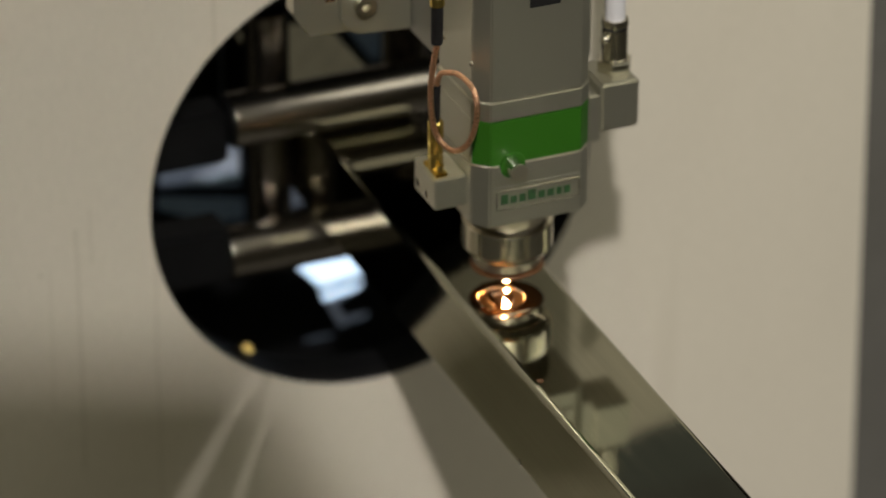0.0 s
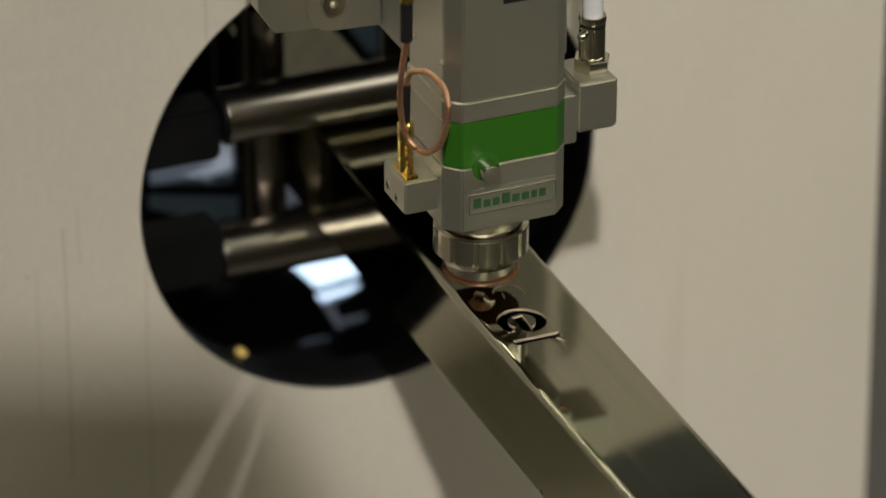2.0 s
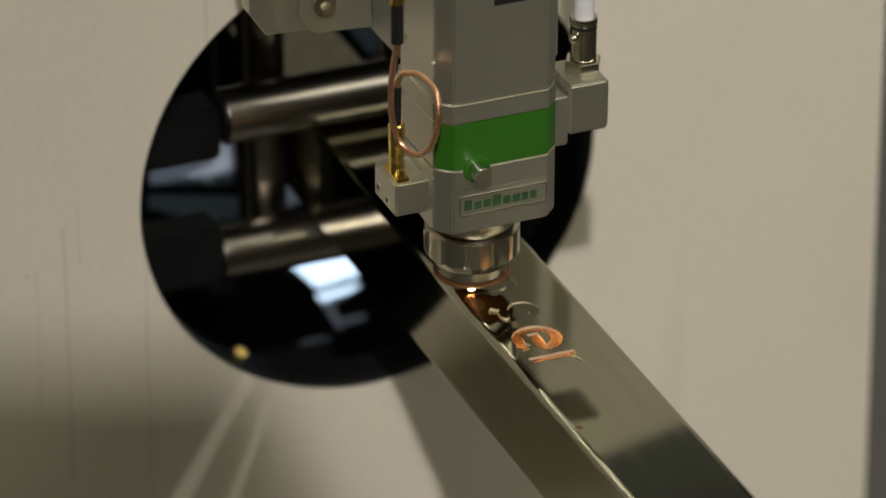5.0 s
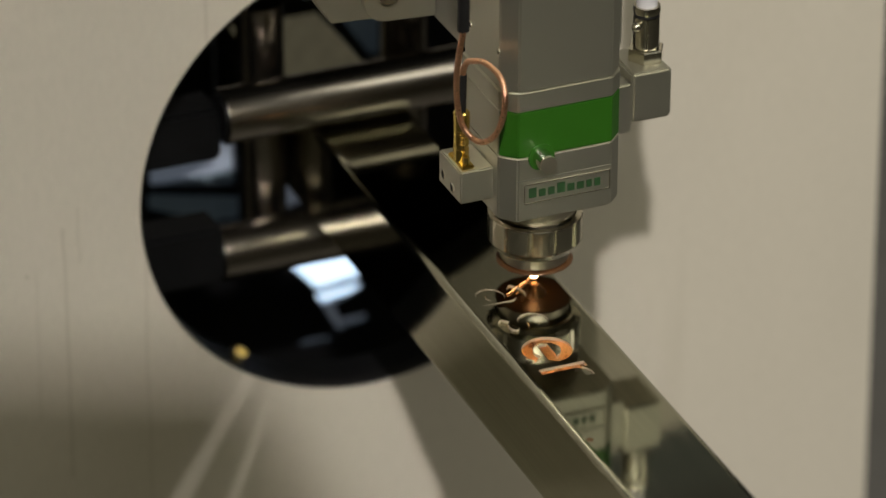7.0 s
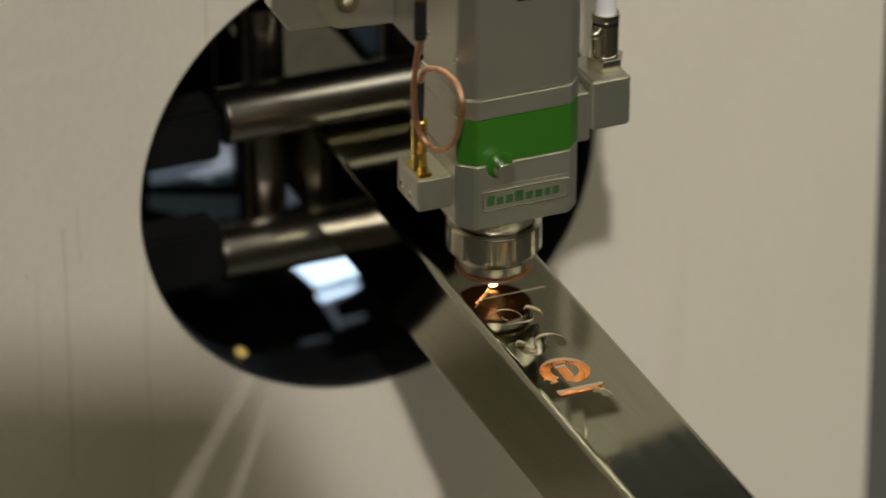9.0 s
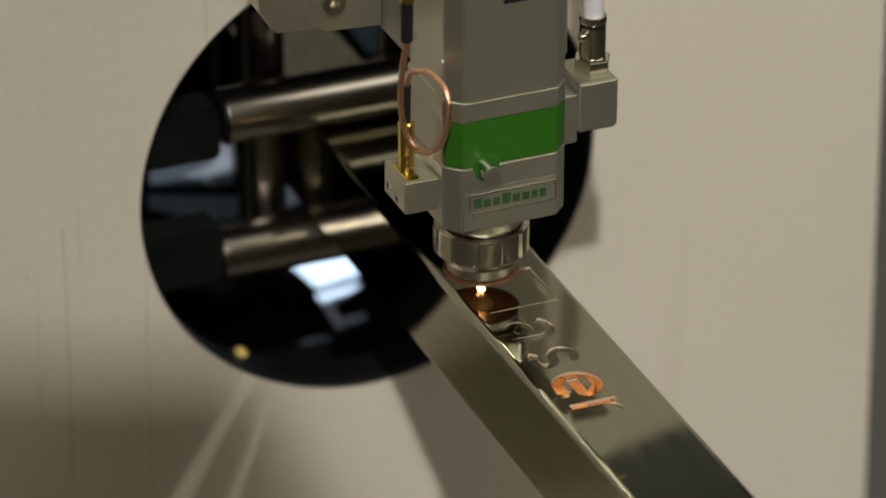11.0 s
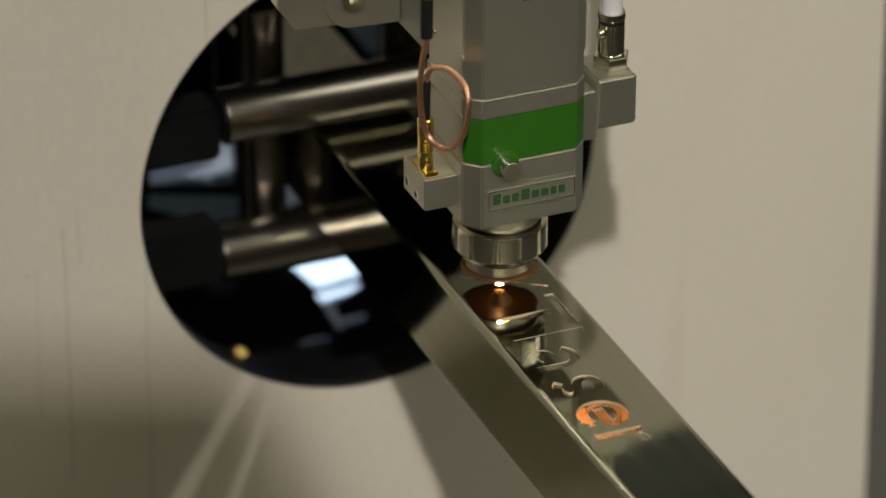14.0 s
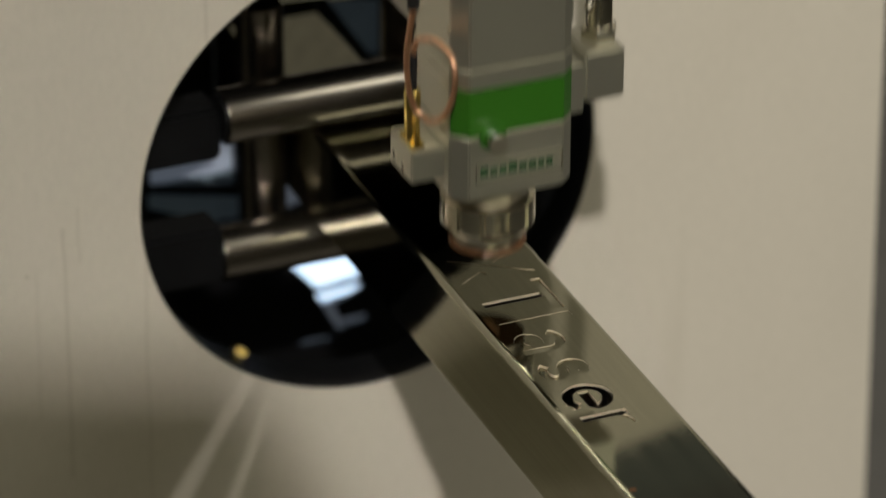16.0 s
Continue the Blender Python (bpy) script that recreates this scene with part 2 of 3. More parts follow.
solid("upper_rail", box(-0.75, 0.70, 0.02, 0.028, 0.225, 0.272), TEAL, "dark blue-grey rail above the panel", "machine rail", "structure")
solid("upper_housing", box(-0.75, 0.70, 0.03, 0.15, 0.235, 0.9), DARK, "dark machine housing above the panel", "machine housing", "structure")


XL, XR, ZT, ZB = -0.0240, 0.0263, 0.0199, -0.0303
# openings shaped to the light patches that the glowing cards fill
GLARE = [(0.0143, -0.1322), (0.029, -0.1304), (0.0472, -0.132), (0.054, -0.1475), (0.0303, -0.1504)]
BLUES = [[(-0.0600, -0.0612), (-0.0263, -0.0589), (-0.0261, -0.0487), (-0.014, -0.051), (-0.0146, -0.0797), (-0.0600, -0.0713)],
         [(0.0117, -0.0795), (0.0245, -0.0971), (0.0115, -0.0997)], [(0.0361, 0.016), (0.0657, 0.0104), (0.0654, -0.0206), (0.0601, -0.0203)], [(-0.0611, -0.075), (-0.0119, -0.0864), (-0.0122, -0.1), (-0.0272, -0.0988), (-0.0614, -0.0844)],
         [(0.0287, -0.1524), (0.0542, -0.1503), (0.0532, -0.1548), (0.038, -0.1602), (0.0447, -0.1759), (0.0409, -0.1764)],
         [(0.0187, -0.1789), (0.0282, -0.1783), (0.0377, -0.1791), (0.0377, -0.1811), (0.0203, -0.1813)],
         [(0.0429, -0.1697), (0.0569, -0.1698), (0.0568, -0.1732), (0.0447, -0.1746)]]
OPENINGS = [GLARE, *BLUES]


def chuck():
    ob = thing("chuck", "black round tube chuck housing with steel rollers behind the panel", "chuck")
    bm = lathe([(RIM + 0.002, 0.0), (RIM + 0.018, 0.0), (RIM + 0.018, 0.02), (RIM + 0.002, 0.02)], Matrix.Translation((0, 0.007, 0)) @ pose(0, 0, 0, -90), 96, closed=True)
    part("housing", bm, BLACK, ob, "black round housing")
    # black sheet added for the dark depth, pierced where light patches show
    part("dark_backing", disc_plate([(-0.30, -0.32), (0.30, -0.32), (0.30, 0.03), (-0.30, 0.03)], [*OPENINGS, [(XL - 0.0006, ZB - 0.0006), (XR + 0.0006, ZB - 0.0006), (XR + 0.0006, ZT + 0.0006), (XL - 0.0006, ZT + 0.0006)]], 0.150, 0.153), BLACK, ob, "black sheet standing in for the chuck's dark depth, with openings")
    for y, z in ((0.0165, 0.0338), (0.0258, -0.0441)):
        axle = rod((-0.069, y, z), (0.075, y, z), 0.0136, 0.0012, 64)
        roller = part("roller", axle, ROLLER, ob, "dark polished steel roller across the tube")
        part("bearing_cap", rod((-0.0705, y, z), (-0.0692, y, z), 0.0115, 0, 32), BLACK, roller)
    for x in (-0.0358, 0.0381):
        part("roller", rod((x, 0.052, -0.066), (x, 0.052, 0.072), 0.0114, 0.001, 48), ROLLER, ob, "upright dark steel roller beside the tube")
    for z0, z1 in ((-0.053, -0.023), (0.0135, 0.0405)):
        part("bearing_block", box(-0.112, -0.0705, 0.012, 0.034, z0, z1, 0.002), BLACK, ob, "black bearing block")
    part("fitting", lathe([(0.0, 0.0), (0.0042, 0.0), (0.0042, 0.004), (0.003, 0.006), (0.003, 0.009), (0.0, 0.009)], Matrix.Translation((-0.058, 0.03, -0.1035)) @ pose(0, 0, 0, 60, -20), 24), BRASS, ob, "small brass fitting")
    return ob


chuck()
# glowing cards added behind the openings stand in for daylight there
solid("glow_card_bright", disc_plate([(0.002, -0.1720), (0.072, -0.1655), (0.072, -0.12), (0.002, -0.12)], [], 0.170, 0.172), BRIGHTGLOW, "glowing blue-white card standing in for daylight behind the machine", "daylight", "structure")
solid("glow_card_low", disc_plate([(0.0, -0.22), (0.09, -0.22), (0.09, -0.1665), (0.0, -0.1730)], [], 0.170, 0.172), DIMGLOW, "faintly glowing blue card standing in for daylight behind the machine", "daylight", "structure")
# unseen emitting card, added as a pale reflection on the tube's far top
solid("glow_card_pale", disc_plate([(-0.12, 0.031), (0.14, 0.031), (0.14, 0.072), (-0.12, 0.072)], [], 0.158, 0.160), PALEGLOW, "unseen pale glowing card for the tube's top to reflect", "daylight", "structure")
# weakly emitting cards in place of dimly lit parts behind the chuck
solid("glow_card_faint", disc_plate([(0.031, -0.060), (0.10, -0.060), (0.10, 0.029), (0.031, 0.029)], [], 0.160, 0.162), FAINTGLOW, "barely glowing blue-grey card standing in for dimly lit parts", "daylight", "structure")
solid("glow_card_faint", disc_plate([(-0.12, -0.118), (-0.005, -0.118), (-0.005, -0.0765), (-0.12, -0.0765)], [], 0.160, 0.162), FAINTGLOW, "barely glowing blue-grey card standing in for dimly lit parts", "daylight", "structure")
# black card out of view, added so the tube's top mirrors darkness
solid("reflection_blocker", box(-0.30, 0.30, 0.154, 0.157, 0.0755, 0.2345), BLACK, "unseen black card added to darken the tube top's reflection", "machine housing", "structure")
solid("glow_card_dim", disc_plate([(-0.10, -0.118), (0.10, -0.118), (0.10, 0.029), (-0.10, 0.029)], [[(XL - 0.0006, ZB - 0.0006), (XR + 0.0006, ZB - 0.0006), (XR + 0.0006, ZT + 0.0006), (XL - 0.0006, ZT + 0.0006)]], 0.170, 0.172),
      DIMGLOW, "faintly glowing blue card standing in for daylight behind the machine", "daylight", "structure")


# an unseen sheet added to block the lamp and shade the panel's lower part; each corner lies between a corner of that
# shade and the lamp
blocker = []
for x, z in ((-0.55, -0.020), (-0.214, -0.058), (-0.171, -0.068), (-0.118, -0.082), (-0.069, -0.094), (-0.058, -0.109), (-0.043, -0.140), (-0.026, -0.173), (0.002, -0.23), (-0.55, -0.23)):
    spot = Vector((x, 0, z)).lerp(LAMP, 0.45)
    blocker.append((spot.x, spot.z))
solid("light_blocker", disc_plate(blocker, [], -0.9775, -0.9755), GREY, "unseen grey sheet added to shade the panel's lower part", "guard plate", "structure")

# the added spot lamp behind an unseen slotted mask throws two pale streaks on the panel under the opening
slots = [[tuple(Vector((x, 0, z)).lerp(STREAK_LAMP, 0.8).xz) for x, z in slot] for slot in [[(-0.0642, -0.0941), (-0.0591, -0.0971), (-0.0971, -0.1660), (-0.1092, -0.1631)], [(-0.0516, -0.1038), (-0.0482, -0.1055), (-0.0721, -0.1719), (-0.0785, -0.1704)]]]
cx, cz = Vector((-0.080, 0, -0.14)).lerp(STREAK_LAMP, 0.8).xz
solid("streak_mask", disc_plate([(cx - 0.08, cz - 0.08), (cx + 0.08, cz - 0.08), (cx + 0.08, cz + 0.08), (cx - 0.08, cz + 0.08)], slots, -1.7363, -1.7360), BLACK,
      "unseen black slotted mask added to shape two light streaks", "lamp cover", "structure")


# ---- the steel tube and what is cut into it ----
ROUND, WALL = 0.0032, 0.0014


def profile(inset):
    """The tube's section as (x, z), from the top's right end round the bottom to the top's left end."""
    r = ROUND - inset if ROUND > inset else 0.0004
    x0, x1, z0, z1 = XL + inset, XR - inset, ZB + inset, ZT - inset
    pts = []
    for cx, cz, start in ((x1 - r, z1 - r, 90), (x1 - r, z0 + r, 0), (x0 + r, z0 + r, -90), (x0 + r, z1 - r, -180)):
        pts += [(cx + r * math.cos(radians(start - 15 * k)), cz + r * math.sin(radians(start - 15 * k))) for k in range(7)]
    return pts


def stroke(points, width):
    """The closed outline of a stroke of even width along (x, y) points."""
    pts = [Vector(p) for p in points]
    left, right = [], []
    for i, p in enumerate(pts):
        way = (pts[min(i + 1, len(pts) - 1)] - pts[max(i - 1, 0)]).normalized()
        n = Vector((-way.y, way.x)) * width / 2
        left.append(p + n), right.append(p - n)
    return [tuple(p) for p in left + right[::-1]]


def arc(cx, cy, rx, ry, a0, a1, n=22):
    return [(cx + rx * math.cos(radians(a0 + (a1 - a0) * i / n)), cy + ry * math.sin(radians(a0 + (a1 - a0) * i / n))) for i in range(n + 1)]


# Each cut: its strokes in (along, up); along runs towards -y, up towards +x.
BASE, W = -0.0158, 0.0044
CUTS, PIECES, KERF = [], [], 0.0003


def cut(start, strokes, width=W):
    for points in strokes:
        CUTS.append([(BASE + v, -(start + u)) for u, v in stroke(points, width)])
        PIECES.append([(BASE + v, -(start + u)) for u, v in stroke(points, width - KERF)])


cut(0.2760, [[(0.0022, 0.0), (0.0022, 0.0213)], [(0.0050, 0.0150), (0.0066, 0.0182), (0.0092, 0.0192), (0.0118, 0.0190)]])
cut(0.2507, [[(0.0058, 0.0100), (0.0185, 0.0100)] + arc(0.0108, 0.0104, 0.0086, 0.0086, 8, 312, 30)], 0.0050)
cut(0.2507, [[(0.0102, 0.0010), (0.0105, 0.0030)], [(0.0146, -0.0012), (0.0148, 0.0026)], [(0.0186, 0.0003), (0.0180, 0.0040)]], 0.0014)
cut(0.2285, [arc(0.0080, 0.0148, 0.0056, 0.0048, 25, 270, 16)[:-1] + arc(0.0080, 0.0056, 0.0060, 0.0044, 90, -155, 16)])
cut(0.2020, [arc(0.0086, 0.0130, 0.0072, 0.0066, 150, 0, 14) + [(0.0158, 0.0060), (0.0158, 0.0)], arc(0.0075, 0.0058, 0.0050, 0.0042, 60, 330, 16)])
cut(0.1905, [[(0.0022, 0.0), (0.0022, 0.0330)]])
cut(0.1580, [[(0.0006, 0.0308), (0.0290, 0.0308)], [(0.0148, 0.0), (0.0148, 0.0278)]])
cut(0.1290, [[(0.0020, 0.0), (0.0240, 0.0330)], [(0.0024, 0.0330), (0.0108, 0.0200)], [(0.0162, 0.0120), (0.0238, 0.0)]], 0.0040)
Y0, Y1 = -0.312, -0.112


def steel_tube():
    bm = bmesh.new()
    outer, inner = profile(0.0), profile(WALL)

    def skin(pts, y0, y1, closed):
        one = [bm.verts.new((x, y0, z)) for x, z in pts]
        two = [bm.verts.new((x, y1, z)) for x, z in pts]
        for i in range(len(pts) - (0 if closed else 1)):
            j = (i + 1) % len(pts)
            bm.faces.new((one[i], one[j], two[j], two[i]))
        return one, two

    ends = []
    for pts in (outer, inner):
        before = set(bm.faces)
        skin(pts, Y0, Y1, False)
        near = skin(pts, -0.80, Y0, True)[0]
        far = skin(pts, Y1, 0.70, True)[1]
        for face in set(bm.faces) - before:
            face.material_index = 1 if pts is inner else 0
        ends.append((near, far))
    for k in (0, 1):
        a, b = ends[0][k], ends[1][k]
        for i in range(len(a)):
            j = (i + 1) % len(a)
            bm.faces.new((a[i], a[j], b[j], b[i]))
    # the pierced stretch of the top, laid in the xz helper's plane and turned flat
    x0, x1 = XL + ROUND, XR - ROUND
    top = disc_plate([(x0, Y0), (x1, Y0), (x1, Y1), (x0, Y1)], CUTS, 0.0, WALL)
    bmesh.ops.transform(top, matrix=Matrix(((1, 0, 0, 0), (0, 0, 1, 0), (0, -1, 0, ZT), (0, 0, 0, 1))), verts=top.verts)
    bmesh.ops.recalc_face_normals(top, faces=top.faces)
    for face in top.faces:
        face.material_index = 2 if abs(face.normal.z) < 0.3 else 0
    join(bm, top)
    bmesh.ops.remove_doubles(bm, verts=bm.verts, dist=2e-6)
    ob = solid("steel_tube", bm, TUBE, "polished square steel tube with lettering cut through its top", "steel tube")
    ob.modifiers.clear()
    for face in ob.data.polygons:
        face.use_smooth = max(abs(v) for v in face.normal) < 0.9998
    pit = lathe([(0.0004, 0.0), (0.0007, 0.00006), (0.0012, 0.0001), (0.0016, 0.00004), (0.0017, -0.0002), (0.0004, -0.0002)], Matrix.Translation((-0.0190, -0.3370, ZT)), 20, closed=True)
    part("spatter", pit, CERAMIC, ob, "small brown spatter mark")
    speck = lathe([(0.0009, 0.00015), (0.0013, 0.0), (0.0013, -0.0003), (0.0009, -0.0003)], Matrix.Translation((XL, -0.3268, -0.0265)) @ pose(0, 0, 0, 0, -90), 16, closed=True)
    part("spatter", speck, BLACK, ob, "small dark spatter mark")
    for finish in (SCALE, CUTEDGE, BRUSHEDLIT):
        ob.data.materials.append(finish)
    # all outer faces but the top take the lightened steel
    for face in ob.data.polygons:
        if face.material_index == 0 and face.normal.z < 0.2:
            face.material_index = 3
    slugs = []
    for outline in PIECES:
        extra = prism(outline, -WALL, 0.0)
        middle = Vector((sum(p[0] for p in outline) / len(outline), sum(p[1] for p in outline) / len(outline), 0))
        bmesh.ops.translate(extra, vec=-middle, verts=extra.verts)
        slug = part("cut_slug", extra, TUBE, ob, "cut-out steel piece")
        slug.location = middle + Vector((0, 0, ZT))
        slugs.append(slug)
    strips = []
    for outline, piece in zip(CUTS, PIECES):
        ring = disc_plate(outline, [piece], 0.0, WALL)
        bmesh.ops.transform(ring, matrix=Matrix(((1, 0, 0, 0), (0, 0, 1, 0), (0, -1, 0, 0), (0, 0, 0, 1))), verts=ring.verts)
        strip = part("kerf_strip", ring, TUBE, ob, "thin strip of steel that the cut melts away")
        strip.location = (0, 0, ZT)
        strips.append(strip)
    return ob, slugs, strips


tube, slugs, strips = steel_tube()


# ---- the cutting head; its origin is the focus on the tube's top ----
def cutting_head():
    ob = thing("cutting_head", "silver laser cutting head with a green band and chrome nozzle ring", "cutting head", (-0.016, -0.1565, ZT))
    c = 0.0065

    def plan(w, front, back, ch):
        return [(-w, back), (-w, front + ch), (-w + ch, front), (w - ch, front), (w, front + ch), (w, back)]

    part("lower_body", prism(plan(0.0286, -0.0310, 0.016, c), 0.0470, 0.0779, 0.0007), ALU, ob)
    band = [(-0.0285, -0.0309 + c), (-0.0285 + c, -0.0309), (0.0285 - c, -0.0309), (0.0285, -0.0309 + c)]
    part("green_band", prism(band, 0.0781, 0.0999, 0.0004), GREEN, ob, "glossy green band")
    part("middle_body", box(-0.0286, 0.0286, -0.0240, 0.016, 0.0780, 0.1000, 0.0004), ALU, ob)
    part("collar", prism(plan(0.0286, -0.0310, 0.016, c), 0.1001, 0.1095, 0.0005), ALU, ob)
    part("upper_body", prism(plan(0.0283, -0.0306, 0.014, c), 0.1097, 0.34, 0.0006), ALU, ob)
    part("slot", box(-0.0040, 0.0115, -0.0309, -0.0300, 0.1530, 0.168, 0.0004), RUBBER, ob, "black slot")
    part("seam", box(-0.0222, 0.0222, -0.0312, -0.0309, 0.0668, 0.0671), ALUDARK, ob)
    rear = part("rear_mount", box(-0.0284, 0.0284, 0.0142, 0.060, 0.1115, 0.34, 0.0008), ALUDARK, ob, "grey rear mount")
    plate = [(-0.0840, 0.128), (-0.0765, 0.1165), (-0.0300, 0.1135), (-0.0288, 0.1145), (-0.0288, 0.30), (-0.0840, 0.30)]
    bracket = part("bracket", bevel(disc_plate(plate, [], 0.050, 0.060), 0.0006, 1), ALU, ob, "pale metal side bracket")
    clamp = [(-0.0625, 0.30), (-0.0625, 0.1290)] + [(-0.0515 + 0.0110 * math.cos(radians(180 + 9 * k)), 0.1262 + 0.0110 * math.sin(radians(180 + 9 * k))) for k in range(11)] + [(-0.0300, 0.1140), (-0.0289, 0.1150), (-0.0289, 0.30)]
    part("clamp_plate", bevel(disc_plate(clamp, [], 0.0455, 0.0498), 0.0005, 1), ALU, ob, "pale metal clamp plate with a rounded corner")
    m = Matrix.Translation((-0.0520, 0.0455, 0.1300)) @ pose(0, 0, 0, 90)
    part("socket_screw", lathe([(0.0022, -0.0012), (0.0024, 0.0), (0.0048, 0.0), (0.0052, -0.0004), (0.0052, -0.004), (0.0022, -0.004)], m @ pose(0, 0, 0, 180), 32, closed=True), CHROME, bracket, "socket screw")
    part("notch", box(-0.0690, -0.0640, 0.0490, 0.0499, 0.132, 0.145, 0.0003), CHROME, bracket)
    # nameplate with its printed mark as plain bars
    sheet = part("nameplate", box(-0.0192, 0.0215, -0.0314, -0.0308, 0.0556, 0.0649, 0.0002), ALU, ob, "framed nameplate with green print")
    frame_bm = None
    for dims in ((-0.0192, 0.0215, 0.0645, 0.0649), (-0.0192, 0.0215, 0.0556, 0.0560), (-0.0192, -0.0188, 0.0560, 0.0645), (0.0211, 0.0215, 0.0560, 0.0645)):
        frame_bm = box(dims[0], dims[1], -0.0317, -0.0313, dims[2], dims[3], 0.0001, frame_bm)
    part("border", frame_bm, CHROME, sheet)
    x = -0.0170
    for w, h in ((0.0036, 0.0048), (0.0032, 0.0036), (0.0032, 0.0038), (0.0038, 0.0050), (0.0034, 0.0036), (0.0034, 0.0036), (0.0026, 0.0037), (0.0030, 0.0038)):
        part("print_bar", box(x, x + w, -0.0316, -0.0313, 0.0582, 0.0582 + h, 0.0001), GREENPRINT, sheet, "green print bar")
        x += w + 0.0011
    # knob
    knob = part("knob", rod((-0.0112, -0.0300, 0.0772), (-0.0112, -0.0386, 0.0772), 0.0042, 0.0003, 40), MIRROR, ob, "short chrome locking knob")
    part("knob_tip", rod((-0.0112, -0.0384, 0.0772), (-0.0112, -0.0396, 0.0772), 0.0040, 0.0003, 40), SATIN, knob, "satin end face of the knob")
    part("knob_seat", rod((-0.0112, -0.0305, 0.0772), (-0.0112, -0.0316, 0.0772), 0.0062, 0.0003, 32), GREEN, ob)
    # neck, knurled ring, ceramic and nozzle
    part("neck", lathe([(0.0160, 0.0182), (0.0172, 0.0300), (0.0178, 0.0345), (0.0205, 0.0390), (0.0205, 0.0472), (0.0, 0.0472)][:5] + [(0.004, 0.0472), (0.004, 0.0182)], Matrix(), 64, closed=True), SATIN, ob, "satin metal neck")
    ring = bmesh.new()
    steps = 144
    rings = []
    for r, z in ((0.0170, 0.0168), (0.0180, 0.0170), (0.0186, 0.0180), (0.0192, 0.0198), (0.0207, 0.0206), (0.0212, 0.0213), (0.0212, 0.0324), (0.0208, 0.0332), (0.0184, 0.0334)):
        row = []
        for i in range(steps):
            a = 2 * math.pi * i / steps
            groove = 0.0012 if (i % 12) in (0, 1) and 0.0200 < z < 0.0329 else 0.0
            row.append(ring.verts.new(((r - groove) * math.cos(a), (r - groove) * math.sin(a), z)))
        rings.append(row)
    for one, two in zip(rings, rings[1:] + rings[:1]):
        for i in range(steps):
            ring.faces.new((one[i], one[(i + 1) % steps], two[(i + 1) % steps], two[i]))
    part("lock_ring", ring, RINGSTEEL, ob, "chrome lock ring with grip grooves")
    part("nozzle_seat", lathe([(0.0030, 0.0106), (0.0146, 0.0106), (0.0154, 0.0114), (0.0156, 0.0165), (0.0156, 0.0180), (0.0030, 0.0180)], Matrix(), 64, closed=True), SATIN, ob, "satin steel nozzle seat")
    part("ceramic", lathe([(0.0030, 0.0090), (0.0160, 0.0090), (0.0170, 0.0093), (0.0173, 0.0097), (0.0170, 0.0102), (0.0150, 0.0104), (0.0030, 0.0104)], Matrix(), 64, closed=True), CERAMIC, ob, "brown ceramic ring")
    part("nozzle", lathe([(0.0010, 0.0045), (0.0022, 0.0040), (0.0044, 0.0070), (0.0060, 0.0089), (0.0010, 0.0089)], Matrix(), 40, closed=True), COPPER, ob, "copper nozzle tip")
    # side block with its socket, screws and cable
    block = part("side_block", bevel(box(-0.0444, -0.0287, -0.0202, 0.0040, 0.0550, 0.0705), 0.0007), ALU, ob, "small metal connector block")
    for y, z in ((-0.0010, 0.0605), (-0.0110, 0.0590)):
        m = Matrix.Translation((-0.0444, y, z)) @ pose(0, 0, 0, 0, -90)
        part("screw", lathe([(0.0009, -0.0012), (0.0010, 0.0002), (0.0019, 0.0002), (0.0023, 0.0), (0.0023, -0.0014), (0.0009, -0.0014)], m, 24, closed=True), MIRROR, block, "small steel screw")
        part("screw_socket", rod((-0.0440, y, z), (-0.04455, y, z), 0.0012, 0.0001, 12), RUBBER, block, "dark screw socket")
    at = Matrix.Translation((-0.0402, -0.0110, 0.0057))
    socket = part("socket", box(-0.0432, -0.0372, -0.0188, -0.0032, 0.0705, 0.0725, 0.0005), GOLD, block, "gold plated coaxial socket")
    thread = [(0.0034, 0.0667), (0.0034, 0.0720), (0.0028, 0.0724), (0.0028, 0.0736)]
    for k in range(6):
        thread += [(0.0034, 0.0740 + 0.0012 * k), (0.0034, 0.0745 + 0.0012 * k), (0.0030, 0.0748 + 0.0012 * k)]
    thread += [(0.0037, 0.0818), (0.0037, 0.0892), (0.0030, 0.0900), (0.0012, 0.0902), (0.0012, 0.0667)]
    part("socket_nut", lathe(thread, at, 16, closed=True), GOLD, socket)
    for dy in (-0.0056, 0.0056):
        part("flange_screw", rod((-0.0402, -0.0110 + dy, 0.0724), (-0.0402, -0.0110 + dy, 0.0762), 0.0015, 0.0004, 16), GOLD, socket)
    path = [(-0.0445, -0.0228, 0.1480), (-0.0445, -0.0227, 0.1407), (-0.0455, -0.0207, 0.1280), (-0.0460, -0.0193, 0.1167), (-0.0455, -0.0186, 0.1055), (-0.0430, -0.0174, 0.0936),
            (-0.0400, -0.0209, 0.0879), (-0.0375, -0.0282, 0.0882), (-0.0355, -0.0372, 0.0957), (-0.0345, -0.0429, 0.1069), (-0.0340, -0.0435, 0.1164),
            (-0.0340, -0.0398, 0.1227), (-0.0350, -0.0328, 0.1249), (-0.0365, -0.0258, 0.1252), (-0.0380, -0.0193, 0.1230), (-0.0393, -0.0140, 0.1198), (-0.0401, -0.0115, 0.1120), (-0.0402, -0.0110, 0.0950)]
    cable = part("cable", cord(path, 0.00135, 12, 8), COPPER, ob, "braided copper coaxial cable in a loop")
    part("sleeve", rod((-0.0402, -0.0110, 0.0958), (-0.0401, -0.0114, 0.1135), 0.0020, 0.0003, 16), RUBBER, cable, "black cable sleeve")
